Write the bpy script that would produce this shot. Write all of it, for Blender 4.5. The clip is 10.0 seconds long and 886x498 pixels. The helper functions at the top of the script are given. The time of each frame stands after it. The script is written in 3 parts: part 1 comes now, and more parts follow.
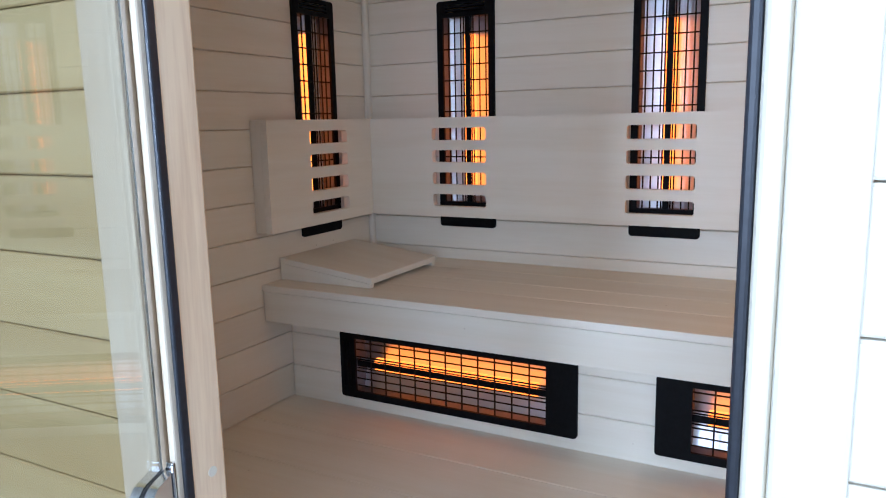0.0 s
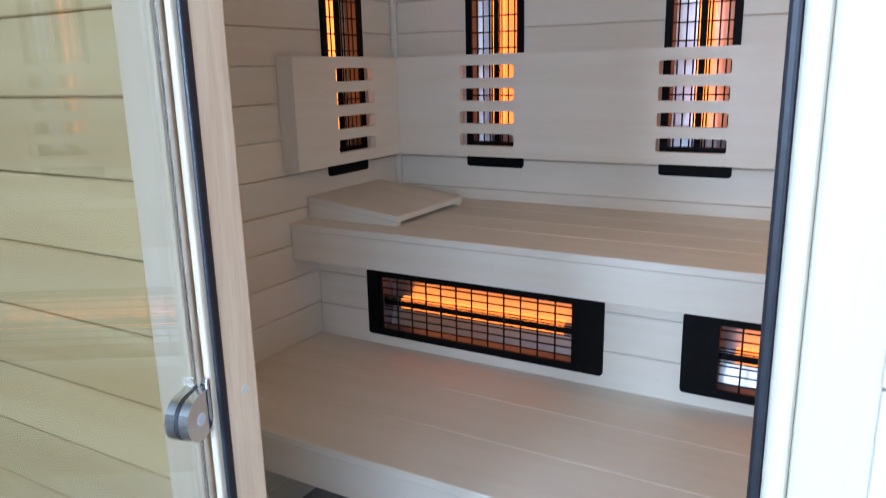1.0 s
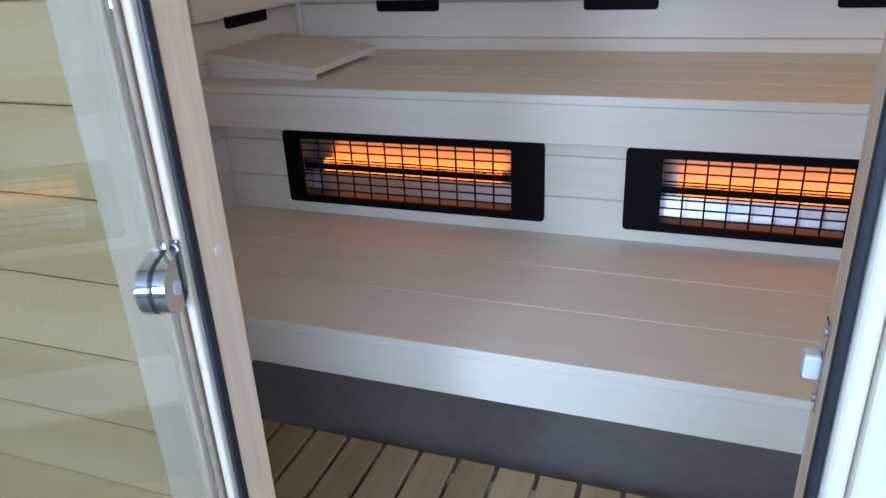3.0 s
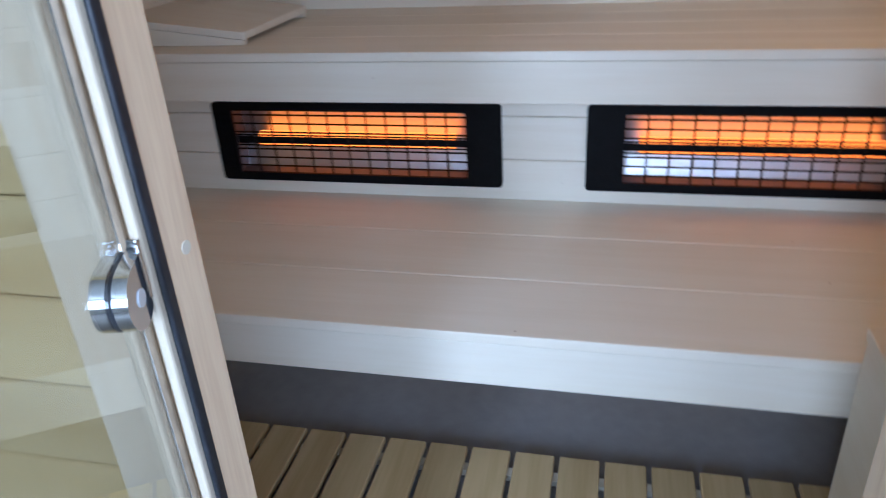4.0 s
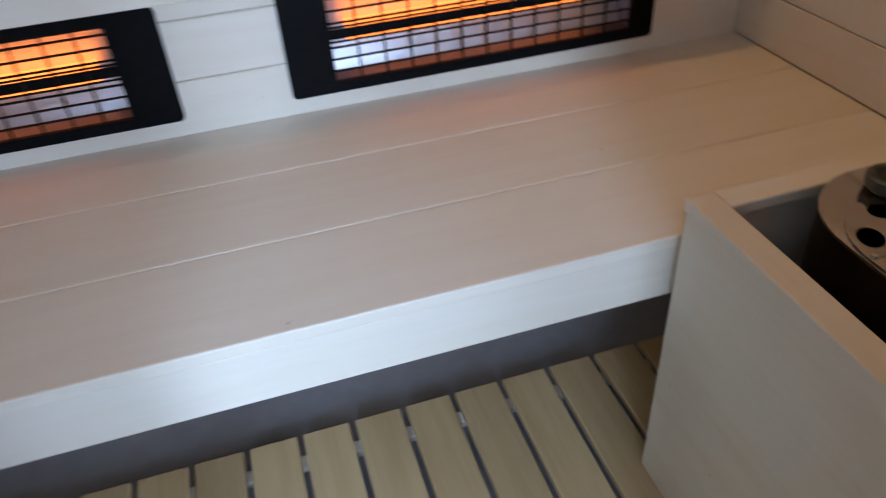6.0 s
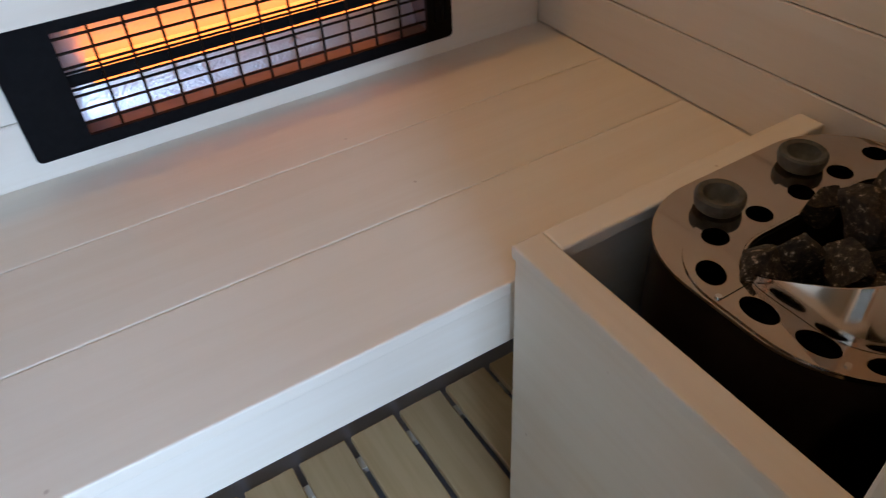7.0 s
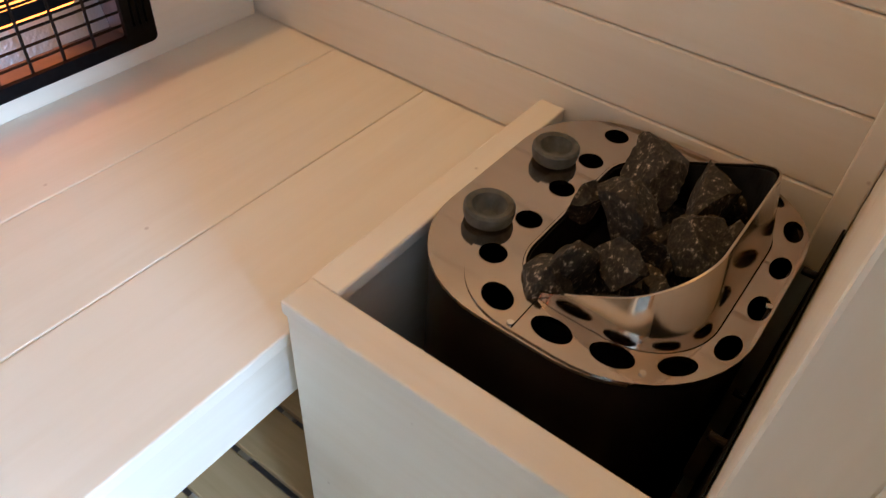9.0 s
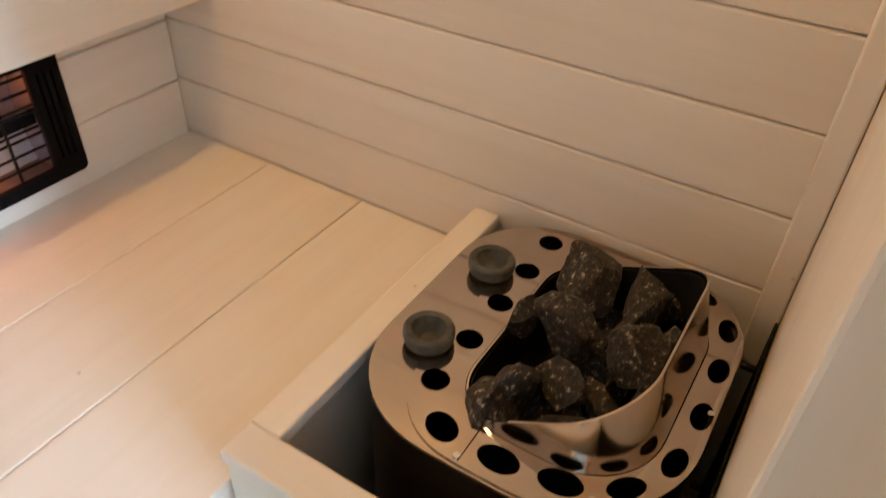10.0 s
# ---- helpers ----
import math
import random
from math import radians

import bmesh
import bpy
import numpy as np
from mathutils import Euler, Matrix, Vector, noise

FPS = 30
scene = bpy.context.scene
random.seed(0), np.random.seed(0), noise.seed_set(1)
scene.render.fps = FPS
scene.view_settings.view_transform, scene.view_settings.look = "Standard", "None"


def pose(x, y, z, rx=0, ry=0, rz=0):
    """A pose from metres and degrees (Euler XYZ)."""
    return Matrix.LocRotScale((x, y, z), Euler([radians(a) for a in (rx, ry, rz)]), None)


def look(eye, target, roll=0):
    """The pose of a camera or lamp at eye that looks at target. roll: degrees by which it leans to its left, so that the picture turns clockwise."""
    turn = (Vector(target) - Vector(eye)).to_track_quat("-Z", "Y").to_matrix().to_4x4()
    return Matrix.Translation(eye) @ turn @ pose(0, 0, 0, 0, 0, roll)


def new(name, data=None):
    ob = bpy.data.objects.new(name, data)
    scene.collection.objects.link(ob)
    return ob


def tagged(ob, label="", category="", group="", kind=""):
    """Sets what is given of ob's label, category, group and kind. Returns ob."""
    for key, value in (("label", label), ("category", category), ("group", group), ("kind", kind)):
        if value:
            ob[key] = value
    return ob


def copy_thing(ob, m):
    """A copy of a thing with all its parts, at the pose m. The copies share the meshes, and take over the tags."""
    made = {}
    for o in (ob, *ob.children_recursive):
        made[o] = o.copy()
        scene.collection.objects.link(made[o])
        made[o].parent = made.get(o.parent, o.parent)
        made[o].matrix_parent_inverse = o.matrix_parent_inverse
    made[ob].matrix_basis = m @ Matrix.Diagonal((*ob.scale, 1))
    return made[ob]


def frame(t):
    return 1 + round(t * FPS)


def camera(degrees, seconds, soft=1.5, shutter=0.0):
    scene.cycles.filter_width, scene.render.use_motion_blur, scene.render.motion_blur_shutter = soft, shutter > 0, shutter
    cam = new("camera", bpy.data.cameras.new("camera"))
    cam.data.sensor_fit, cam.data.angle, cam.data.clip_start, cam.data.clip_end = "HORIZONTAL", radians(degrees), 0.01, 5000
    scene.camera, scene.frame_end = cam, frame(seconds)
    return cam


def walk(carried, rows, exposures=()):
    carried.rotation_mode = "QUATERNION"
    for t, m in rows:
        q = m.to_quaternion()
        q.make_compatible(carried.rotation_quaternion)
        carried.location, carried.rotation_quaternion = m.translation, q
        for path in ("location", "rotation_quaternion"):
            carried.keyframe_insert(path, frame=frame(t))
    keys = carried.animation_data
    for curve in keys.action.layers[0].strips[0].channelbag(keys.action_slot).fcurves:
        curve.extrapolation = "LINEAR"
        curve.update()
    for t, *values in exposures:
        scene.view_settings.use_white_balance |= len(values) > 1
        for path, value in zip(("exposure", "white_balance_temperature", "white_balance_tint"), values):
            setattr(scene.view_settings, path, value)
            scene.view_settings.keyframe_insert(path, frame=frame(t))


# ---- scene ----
cam = camera(62.8, 10.0, soft=1.1, shutter=0.5)
PATH = [
    (0, (0.5280, -1.7269, 1.3689), (-0.4010, 0.0108, 1.0260), -1.13),
    (0.5, (0.5334, -1.7276, 1.3556), (-0.3973, 0.0031, 0.9835), -1.41),
    (1, (0.5259, -1.7329, 1.3353), (-0.4526, -0.0547, 0.8599), -1.30),
    (1.5, (0.4976, -1.7523, 1.3192), (-0.4317, -0.0744, 0.7526), -0.69),
    (2, (0.4307, -1.7968, 1.3074), (-0.3671, -0.0637, 0.7073), -0.88),
    (2.5, (0.3704, -1.8008, 1.2916), (-0.3003, -0.0322, 0.6418), -0.30),
    (2.7, (0.3644, -1.7678, 1.2746), (-0.3083, -0.0302, 0.5478), -2.10),
    (3.8, (0.2876, -1.6468, 1.2443), (-0.2543, 0.0595, 0.3526), -1.96),
    (4, (0.2425, -1.6348, 1.2304), (-0.1929, 0.0929, 0.3219), -3.50),
    (4.5, (0.1434, -1.5746, 1.2178), (-0.0052, 0.1548, 0.2242), -3.35),
    (5, (0.1274, -1.4613, 1.2029), (0.0808, 0.2860, 0.2308), -2.81),
    (5.5, (0.1346, -1.3908, 1.1692), (0.1874, 0.3205, 0.1354), -3.06),
    (6, (0.1232, -1.2871, 1.1462), (0.5190, 0.2450, -0.0770), -4.20),
    (6.2, (0.1585, -1.2409, 1.1335), (0.6734, 0.2476, -0.0990), -4.57),
    (7.3, (0.2561, -1.1101, 1.1473), (1.0837, 0.1415, -0.1750), -3.16),
    (7.5, (0.2581, -1.1091, 1.1213), (1.1602, 0.0890, -0.2019), -3.06),
    (8, (0.2825, -1.0511, 1.1208), (1.3033, -0.0496, -0.2774), -0.27),
    (8.5, (0.3208, -1.0174, 1.1301), (1.4522, -0.1762, -0.2885), 3.62),
    (9, (0.3249, -1.0130, 1.1466), (1.5161, -0.1962, -0.2367), 4.14),
    (9.5, (0.3464, -1.0053, 1.1674), (1.6160, -0.2079, -0.1563), 4.44),
    (10, (0.3708, -1.0038, 1.1956), (1.7241, -0.2111, -0.0456), 2.66),
]
EXPOSURES = [(0, -0.82, 6100, 18), (2.7, -1.02, 5750, 17), (5, -0.88, 5800, 18), (6, -0.88, 5900, 18), (7.5, -0.68, 5750, 17), (8.5, -0.18, 5600, 15), (9, 0.18, 5700, 15), (10, 0.36, 6050, 15)]
walk(cam, [(t, look(eye, target, roll)) for t, eye, target, roll in PATH], EXPOSURES)

# ---- world and light ----
world = bpy.data.worlds.new("world")
scene.world = world
world.use_nodes = True
wn = world.node_tree.nodes
sky = wn.new("ShaderNodeTexSky")
sky.sky_type = "NISHITA"
sky.sun_disc = False
sky.sun_elevation, sky.sun_rotation = radians(35), radians(200)
wn["Background"].inputs["Strength"].default_value = 0.12
world.node_tree.links.new(sky.outputs["Color"], wn["Background"].inputs["Color"])

# daylight standing in the openings of the showroom's two windows: x0, x1, z0, z1, watts
WINDOWS = [(-0.85, -0.20, 0.95, 2.50, 190.0), (0.55, 3.10, 0.95, 2.50, 235.0)]
WINY = -4.6
for x0, x1, z0, z1, watts in WINDOWS:
    lamp = bpy.data.lights.new("window_daylight", "AREA")
    lamp.shape, lamp.size, lamp.size_y = "RECTANGLE", x1 - x0, z1 - z0
    lamp.energy, lamp.color = watts, (0.55, 0.755, 1.0)
    mx, mz = (x0 + x1) / 2, (z0 + z1) / 2
    new("window_daylight", lamp).matrix_world = look((mx, WINY + 0.02, mz), (mx, 0, mz))

# warm bulb of an unseen ceiling lamp, assumed from the warm tone inside
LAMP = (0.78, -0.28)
lamp = bpy.data.lights.new("assumed_bulb", "AREA")
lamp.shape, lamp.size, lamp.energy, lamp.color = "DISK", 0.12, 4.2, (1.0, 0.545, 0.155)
new("assumed_bulb", lamp).matrix_world = look((LAMP[0], LAMP[1], 1.965), (LAMP[0], LAMP[1] + 0.001, 0))

# ---- plan of the sauna ----
XL, XR, YB, YF, YX = -0.945, 1.141, 0.478, -1.10, -1.165
ZC = 2.02            # ceiling
ZLOW, YLOW = 0.52, -0.594    # lower bench top and front
ZUP, YUP = 0.904, -0.121     # upper bench top and front
DX0, DX1, DZ = -0.120, 0.472, 1.90  # door opening
PITCH = 0.105        # height of a wall board
IRL, IRW = 0.742, 0.2066      # infrared heater


# ---- materials ----
def mat(name):
    m = bpy.data.materials.new(name)
    m.use_nodes = True
    n = m.node_tree.nodes
    return m, n, m.node_tree.links, n["Principled BSDF"]


def wood(name, axis, light, dark, rough=0.5, vary=0.06, scale=1.0, bump=0.07):
    """Pale softwood whose grain runs along one world axis."""
    m, n, l, b = mat(name)
    co = n.new("ShaderNodeTexCoord")
    info = n.new("ShaderNodeObjectInfo")
    off = n.new("ShaderNodeVectorMath")
    off.operation = "MULTIPLY_ADD"
    off.inputs[1].default_value = (13.0, 7.0, 5.0)
    l.new(info.outputs["Random"], off.inputs[0])
    l.new(co.outputs["Object"], off.inputs[2])
    mp = n.new("ShaderNodeMapping")
    s = [14.0 * scale] * 3
    s["xyz".index(axis)] = 0.9 * scale
    mp.inputs["Scale"].default_value = s
    l.new(off.outputs[0], mp.inputs["Vector"])
    broad = n.new("ShaderNodeTexNoise")
    broad.inputs["Scale"].default_value = 1.0
    broad.inputs["Detail"].default_value = 4
    broad.inputs["Distortion"].default_value = 0.8
    l.new(mp.outputs[0], broad.inputs["Vector"])
    fine = n.new("ShaderNodeTexNoise")
    fine.inputs["Scale"].default_value = 9.0
    fine.inputs["Detail"].default_value = 3
    l.new(mp.outputs[0], fine.inputs["Vector"])
    mixf = n.new("ShaderNodeMath")
    mixf.operation = "MULTIPLY_ADD"
    mixf.inputs[1].default_value = 0.35
    l.new(fine.outputs["Fac"], mixf.inputs[0])
    l.new(broad.outputs["Fac"], mixf.inputs[2])
    ramp = n.new("ShaderNodeValToRGB")
    ramp.color_ramp.elements[0].position, ramp.color_ramp.elements[0].color = 0.42, (*dark, 1)
    ramp.color_ramp.elements[1].position, ramp.color_ramp.elements[1].color = 0.80, (*light, 1)
    l.new(mixf.outputs[0], ramp.inputs["Fac"])
    hsv = n.new("ShaderNodeHueSaturation")
    val = n.new("ShaderNodeMapRange")
    val.inputs["To Min"].default_value, val.inputs["To Max"].default_value = 1 - vary, 1 + vary * 0.4
    l.new(info.outputs["Random"], val.inputs["Value"])
    l.new(val.outputs[0], hsv.inputs["Value"])
    pin = n.new("ShaderNodeTexVoronoi")
    pin.inputs["Scale"].default_value = 9.0
    l.new(off.outputs[0], pin.inputs["Vector"])
    spot = n.new("ShaderNodeMapRange")
    spot.inputs["From Min"].default_value, spot.inputs["From Max"].default_value = 0.012, 0.032
    spot.inputs["To Min"].default_value, spot.inputs["To Max"].default_value = 0.40, 0.0
    l.new(pin.outputs["Distance"], spot.inputs["Value"])
    knot = n.new("ShaderNodeMix")
    knot.data_type = "RGBA"
    knot.inputs[7].default_value = (0.30, 0.17, 0.08, 1)
    l.new(spot.outputs[0], knot.inputs[0])
    l.new(ramp.outputs["Color"], knot.inputs[6])
    l.new(knot.outputs[2], hsv.inputs["Color"])
    l.new(hsv.outputs["Color"], b.inputs["Base Color"])
    rr = n.new("ShaderNodeMapRange")
    rr.inputs["To Min"].default_value, rr.inputs["To Max"].default_value = rough - 0.08, rough + 0.1
    l.new(fine.outputs["Fac"], rr.inputs["Value"])
    l.new(rr.outputs[0], b.inputs["Roughness"])
    b.inputs["Specular IOR Level"].default_value = 0.35
    bp = n.new("ShaderNodeBump")
    bp.inputs["Strength"].default_value, bp.inputs["Distance"].default_value = bump, 0.001
    l.new(mixf.outputs[0], bp.inputs["Height"])
    l.new(bp.outputs[0], b.inputs["Normal"])
    return m


def plain(name, colour, rough=0.5, metal=0.0, grain=60.0, vary=0.12, bump=0.05):
    m, n, l, b = mat(name)
    co = n.new("ShaderNodeTexCoord")
    no = n.new("ShaderNodeTexNoise")
    no.inputs["Scale"].default_value, no.inputs["Detail"].default_value = grain, 4
    l.new(co.outputs["Object"], no.inputs["Vector"])
    ramp = n.new("ShaderNodeValToRGB")
    ramp.color_ramp.elements[0].position, ramp.color_ramp.elements[1].position = 0.3, 0.7
    ramp.color_ramp.elements[0].color = (*[c * (1 - vary) for c in colour], 1)
    ramp.color_ramp.elements[1].color = (*[min(1, c * (1 + vary)) for c in colour], 1)
    l.new(no.outputs["Fac"], ramp.inputs["Fac"])
    l.new(ramp.outputs["Color"], b.inputs["Base Color"])
    b.inputs["Roughness"].default_value, b.inputs["Metallic"].default_value = rough, metal
    if bump:
        bp = n.new("ShaderNodeBump")
        bp.inputs["Strength"].default_value, bp.inputs["Distance"].default_value = bump, 0.001
        l.new(no.outputs["Fac"], bp.inputs["Height"])
        l.new(bp.outputs[0], b.inputs["Normal"])
    return m


ASPEN, ASPEN_D = (0.84, 0.77, 0.64), (0.79, 0.705, 0.56)
wood_x = wood("aspen_x", "x", ASPEN, ASPEN_D)
wood_y = wood("aspen_y", "y", ASPEN, ASPEN_D)
wood_z = wood("aspen_z", "z", ASPEN, ASPEN_D)
jamb_wood = wood("jamb_wood", "z", (0.94, 0.72, 0.49), (0.72, 0.48, 0.29), 0.5, 0.02, 1.8, 0.2)
clad_wood = wood("cladding_wood", "x", (0.60, 0.455, 0.235), (0.50, 0.35, 0.16), 0.55, 0.08, 0.7, 0.03)
trim_wood = wood("trim_wood", "z", (0.72, 0.60, 0.45), (0.62, 0.48, 0.33), 0.55, 0.03, 1.0, 0.05)
slat_wood = wood("slat_wood", "y", (0.72, 0.52, 0.27), (0.58, 0.39, 0.18), 0.5, 0.14)
black_metal = plain("black_enamel", (0.004, 0.004, 0.0045), 0.6, 0.0, 90, 0.3, 0.03)
wire_metal = plain("black_wire", (0.02, 0.015, 0.012), 0.5, 0.6, 90, 0.3, 0.0)
edge_seal = plain("edge_profile", (0.26, 0.18, 0.11), 0.55, 0.0, 40, 0.2, 0.02)
rubber = plain("black_rubber", (0.02, 0.022, 0.028), 0.4, 0, 120, 0.2, 0.05)
chrome = plain("chrome", (0.72, 0.73, 0.75), 0.06, 1.0, 20, 0.04, 0.0)
steel = plain("polished_steel", (0.56, 0.48, 0.41), 0.075, 1.0, 8, 0.06, 0.02)
hood_steel = plain("mirror_steel", (0.60, 0.52, 0.44), 0.11, 1.0, 8, 0.05, 0.01)
body_steel = plain("dark_steel", (0.05, 0.035, 0.026), 0.3, 0.8, 10, 0.2, 0.02)
# near-black metal for the liner, grate, heat shield and small heater parts
inner_dark = plain("near_black_metal", (0.012, 0.011, 0.010), 0.7, 0.0, 40, 0.4, 0.1)
soapstone = plain("soapstone", (0.07, 0.07, 0.058), 0.55, 0, 70, 0.45, 0.3)
plaster = plain("white_plaster", (0.78, 0.78, 0.77), 0.8, 0, 30, 0.03, 0.1)
room_floor_mat = plain("grey_floor", (0.24, 0.22, 0.20), 0.4, 0, 12, 0.12, 0.05)
vinyl = plain("grey_vinyl", (0.34, 0.33, 0.34), 0.2, 0, 25, 0.06, 0.02)
white_plastic = plain("white_plastic", (0.75, 0.77, 0.80), 0.35, 0, 50, 0.03, 0.0)
for dull in (black_metal, inner_dark, wire_metal):
    dull.node_tree.nodes["Principled BSDF"].inputs["Specular IOR Level"].default_value = 0.10
joint_dark = plain("joint_wood", (0.58, 0.40, 0.23), 0.7, 0, 60, 0.2, 0.1)


def hammered():
    m, n, l, b = mat("hammered_aluminium")
    co = n.new("ShaderNodeTexCoord")
    v = n.new("ShaderNodeTexVoronoi")
    v.inputs["Scale"].default_value = 210
    l.new(co.outputs["Object"], v.inputs["Vector"])
    bp = n.new("ShaderNodeBump")
    bp.inputs["Strength"].default_value, bp.inputs["Distance"].default_value = 0.5, 0.0012
    l.new(v.outputs["Distance"], bp.inputs["Height"])
    l.new(bp.outputs[0], b.inputs["Normal"])
    b.inputs["Base Color"].default_value = (0.74, 0.74, 0.77, 1)
    b.inputs["Metallic"].default_value, b.inputs["Roughness"].default_value = 1.0, 0.36
    return m


def glowing():
    m, n, l, b = mat("glowing_quartz")
    co = n.new("ShaderNodeTexCoord")
    no = n.new("ShaderNodeTexNoise")
    no.inputs["Scale"].default_value = 160
    l.new(co.outputs["Object"], no.inputs["Vector"])
    mr = n.new("ShaderNodeMapRange")
    mr.inputs["To Min"].default_value, mr.inputs["To Max"].default_value = GLOW * 0.85, GLOW * 1.15
    l.new(no.outputs["Fac"], mr.inputs["Value"])
    b.inputs["Base Color"].default_value = (0.5, 0.12, 0.03, 1)
    b.inputs["Emission Color"].default_value = (1.0, 0.24, 0.035, 1)
    l.new(mr.outputs[0], b.inputs["Emission Strength"])
    return m


def glass():
    m, n, l, b = mat("door_glass")
    b.inputs["Base Color"].default_value = (0.61, 0.60, 0.54, 1)
    b.inputs["Roughness"].default_value = 0.0
    b.inputs["Transmission Weight"].default_value = 1.0
    b.inputs["IOR"].default_value = 1.45
    return m


def lava():
    m, n, l, b = mat("peridotite_stone")
    co = n.new("ShaderNodeTexCoord")
    v = n.new("ShaderNodeTexNoise")
    v.inputs["Scale"].default_value, v.inputs["Detail"].default_value, v.inputs["Roughness"].default_value = 130, 8, 0.80
    l.new(co.outputs["Object"], v.inputs["Vector"])
    ramp = n.new("ShaderNodeValToRGB")
    e = ramp.color_ramp.elements
    e[0].position, e[0].color = 0.43, (0.012, 0.010, 0.008, 1)
    e[1].position, e[1].color = 0.64, (0.60, 0.49, 0.34, 1)
    mid = ramp.color_ramp.elements.new(0.57)
    mid.color = (0.055, 0.042, 0.028, 1)
    l.new(v.outputs["Fac"], ramp.inputs["Fac"])
    l.new(ramp.outputs["Color"], b.inputs["Base Color"])
    b.inputs["Roughness"].default_value = 0.8
    bp = n.new("ShaderNodeBump")
    bp.inputs["Strength"].default_value, bp.inputs["Distance"].default_value = 0.7, 0.002
    l.new(v.outputs["Fac"], bp.inputs["Height"])
    l.new(bp.outputs[0], b.inputs["Normal"])
    return m


satin = plain("satin_aluminium", (0.16, 0.16, 0.17), 0.6, 1.0, 40, 0.1, 0.1)
GLOW = 5.4
hammer, glow, pane_glass, stone_mat = hammered(), glowing(), glass(), lava()


# ---- mesh helpers ----
def link(name, bm, material, parent=None, label="", smooth=False):
    me = bpy.data.meshes.new(name)
    bmesh.ops.recalc_face_normals(bm, faces=bm.faces)
    if smooth:
        for e in bm.edges:
            e.smooth = len(e.link_faces) == 2 and e.calc_face_angle(0) < 0.6
    bm.to_mesh(me)
    bm.free()
    me.materials.append(material)
    if smooth:
        for p in me.polygons:
            p.use_smooth = True
    ob = new(name, me)
    if parent is not None:
        ob.parent = parent
        chain = parent
        m = Matrix.Identity(4)
        while chain is not None:
            m = chain.matrix_basis @ m if chain.parent is None else chain.matrix_parent_inverse @ chain.matrix_basis @ m
            chain = chain.parent
        ob.matrix_parent_inverse = m.inverted()
    if label:
        tagged(ob, label)
    return ob


part = link


def thing(name, base, label, category, group="", kind=""):
    ob = new(name)
    ob.location = base
    ob.empty_display_size = 0.05
    return tagged(ob, label, category, group, kind)


def box(x0, x1, y0, y1, z0, z1, bevel=0.0, seg=2, bm=None):
    b = bmesh.new()
    bmesh.ops.create_cube(b, size=1)
    for v in b.verts:
        v.co = Vector((x0 + (v.co.x + 0.5) * (x1 - x0), y0 + (v.co.y + 0.5) * (y1 - y0), z0 + (v.co.z + 0.5) * (z1 - z0)))
    if bevel:
        bmesh.ops.bevel(b, geom=b.edges[:], offset=bevel, segments=seg, affect="EDGES", profile=0.5)
    if bm is None:
        return b
    join(bm, b)
    return bm


def join(bm, other):
    me = bpy.data.meshes.new("tmp")
    other.to_mesh(me)
    other.free()
    bm.from_mesh(me)
    bpy.data.meshes.remove(me)
    return bm


def rod(a, b, r, seg=10, bm=None):
    a, b = Vector(a), Vector(b)
    m = bmesh.new()
    bmesh.ops.create_cone(m, cap_ends=True, segments=seg, radius1=r, radius2=r, depth=(b - a).length)
    q = (b - a).to_track_quat("Z", "Y").to_matrix().to_4x4()
    bmesh.ops.transform(m, matrix=Matrix.Translation((a + b) / 2) @ q, verts=m.verts)
    if bm is None:
        return m
    return join(bm, m)


def rounded(x0, x1, y0, y1, radii, n=5):
    """A rectangle with rounded corners, one radius or one for each corner (north-east, north-west, south-west, south-east)."""
    pts = []
    ra, rb, rc, rd = radii if isinstance(radii, tuple) else (radii,) * 4
    for cx, cy, r, a0 in ((x1 - ra, y1 - ra, ra, 0), (x0 + rb, y1 - rb, rb, 90), (x0 + rc, y0 + rc, rc, 180), (x1 - rd, y0 + rd, rd, 270)):
        for k in range(n + 1):
            a = radians(a0 + 90 * k / n)
            pts.append((cx + r * math.cos(a), cy + r * math.sin(a)))
    return pts


def plate(outer, holes, put, t):
    """A flat plate of outline outer with holes; put(u, v, w) gives the place, w from 0 to t."""
    bm = bmesh.new()
    edges = []
    for loop in [outer] + holes:
        vs = [bm.verts.new((u, v, 0)) for u, v in loop]
        edges += [bm.edges.new((vs[i], vs[(i + 1) % len(vs)])) for i in range(len(vs))]
    bmesh.ops.triangle_fill(bm, use_beauty=True, use_dissolve=False, edges=edges)
    ext = bmesh.ops.extrude_face_region(bm, geom=bm.faces[:])
    for v in ext["geom"]:
        if isinstance(v, bmesh.types.BMVert):
            v.co.z = t
    for v in bm.verts:
        v.co = Vector(put(*v.co))
    return bm


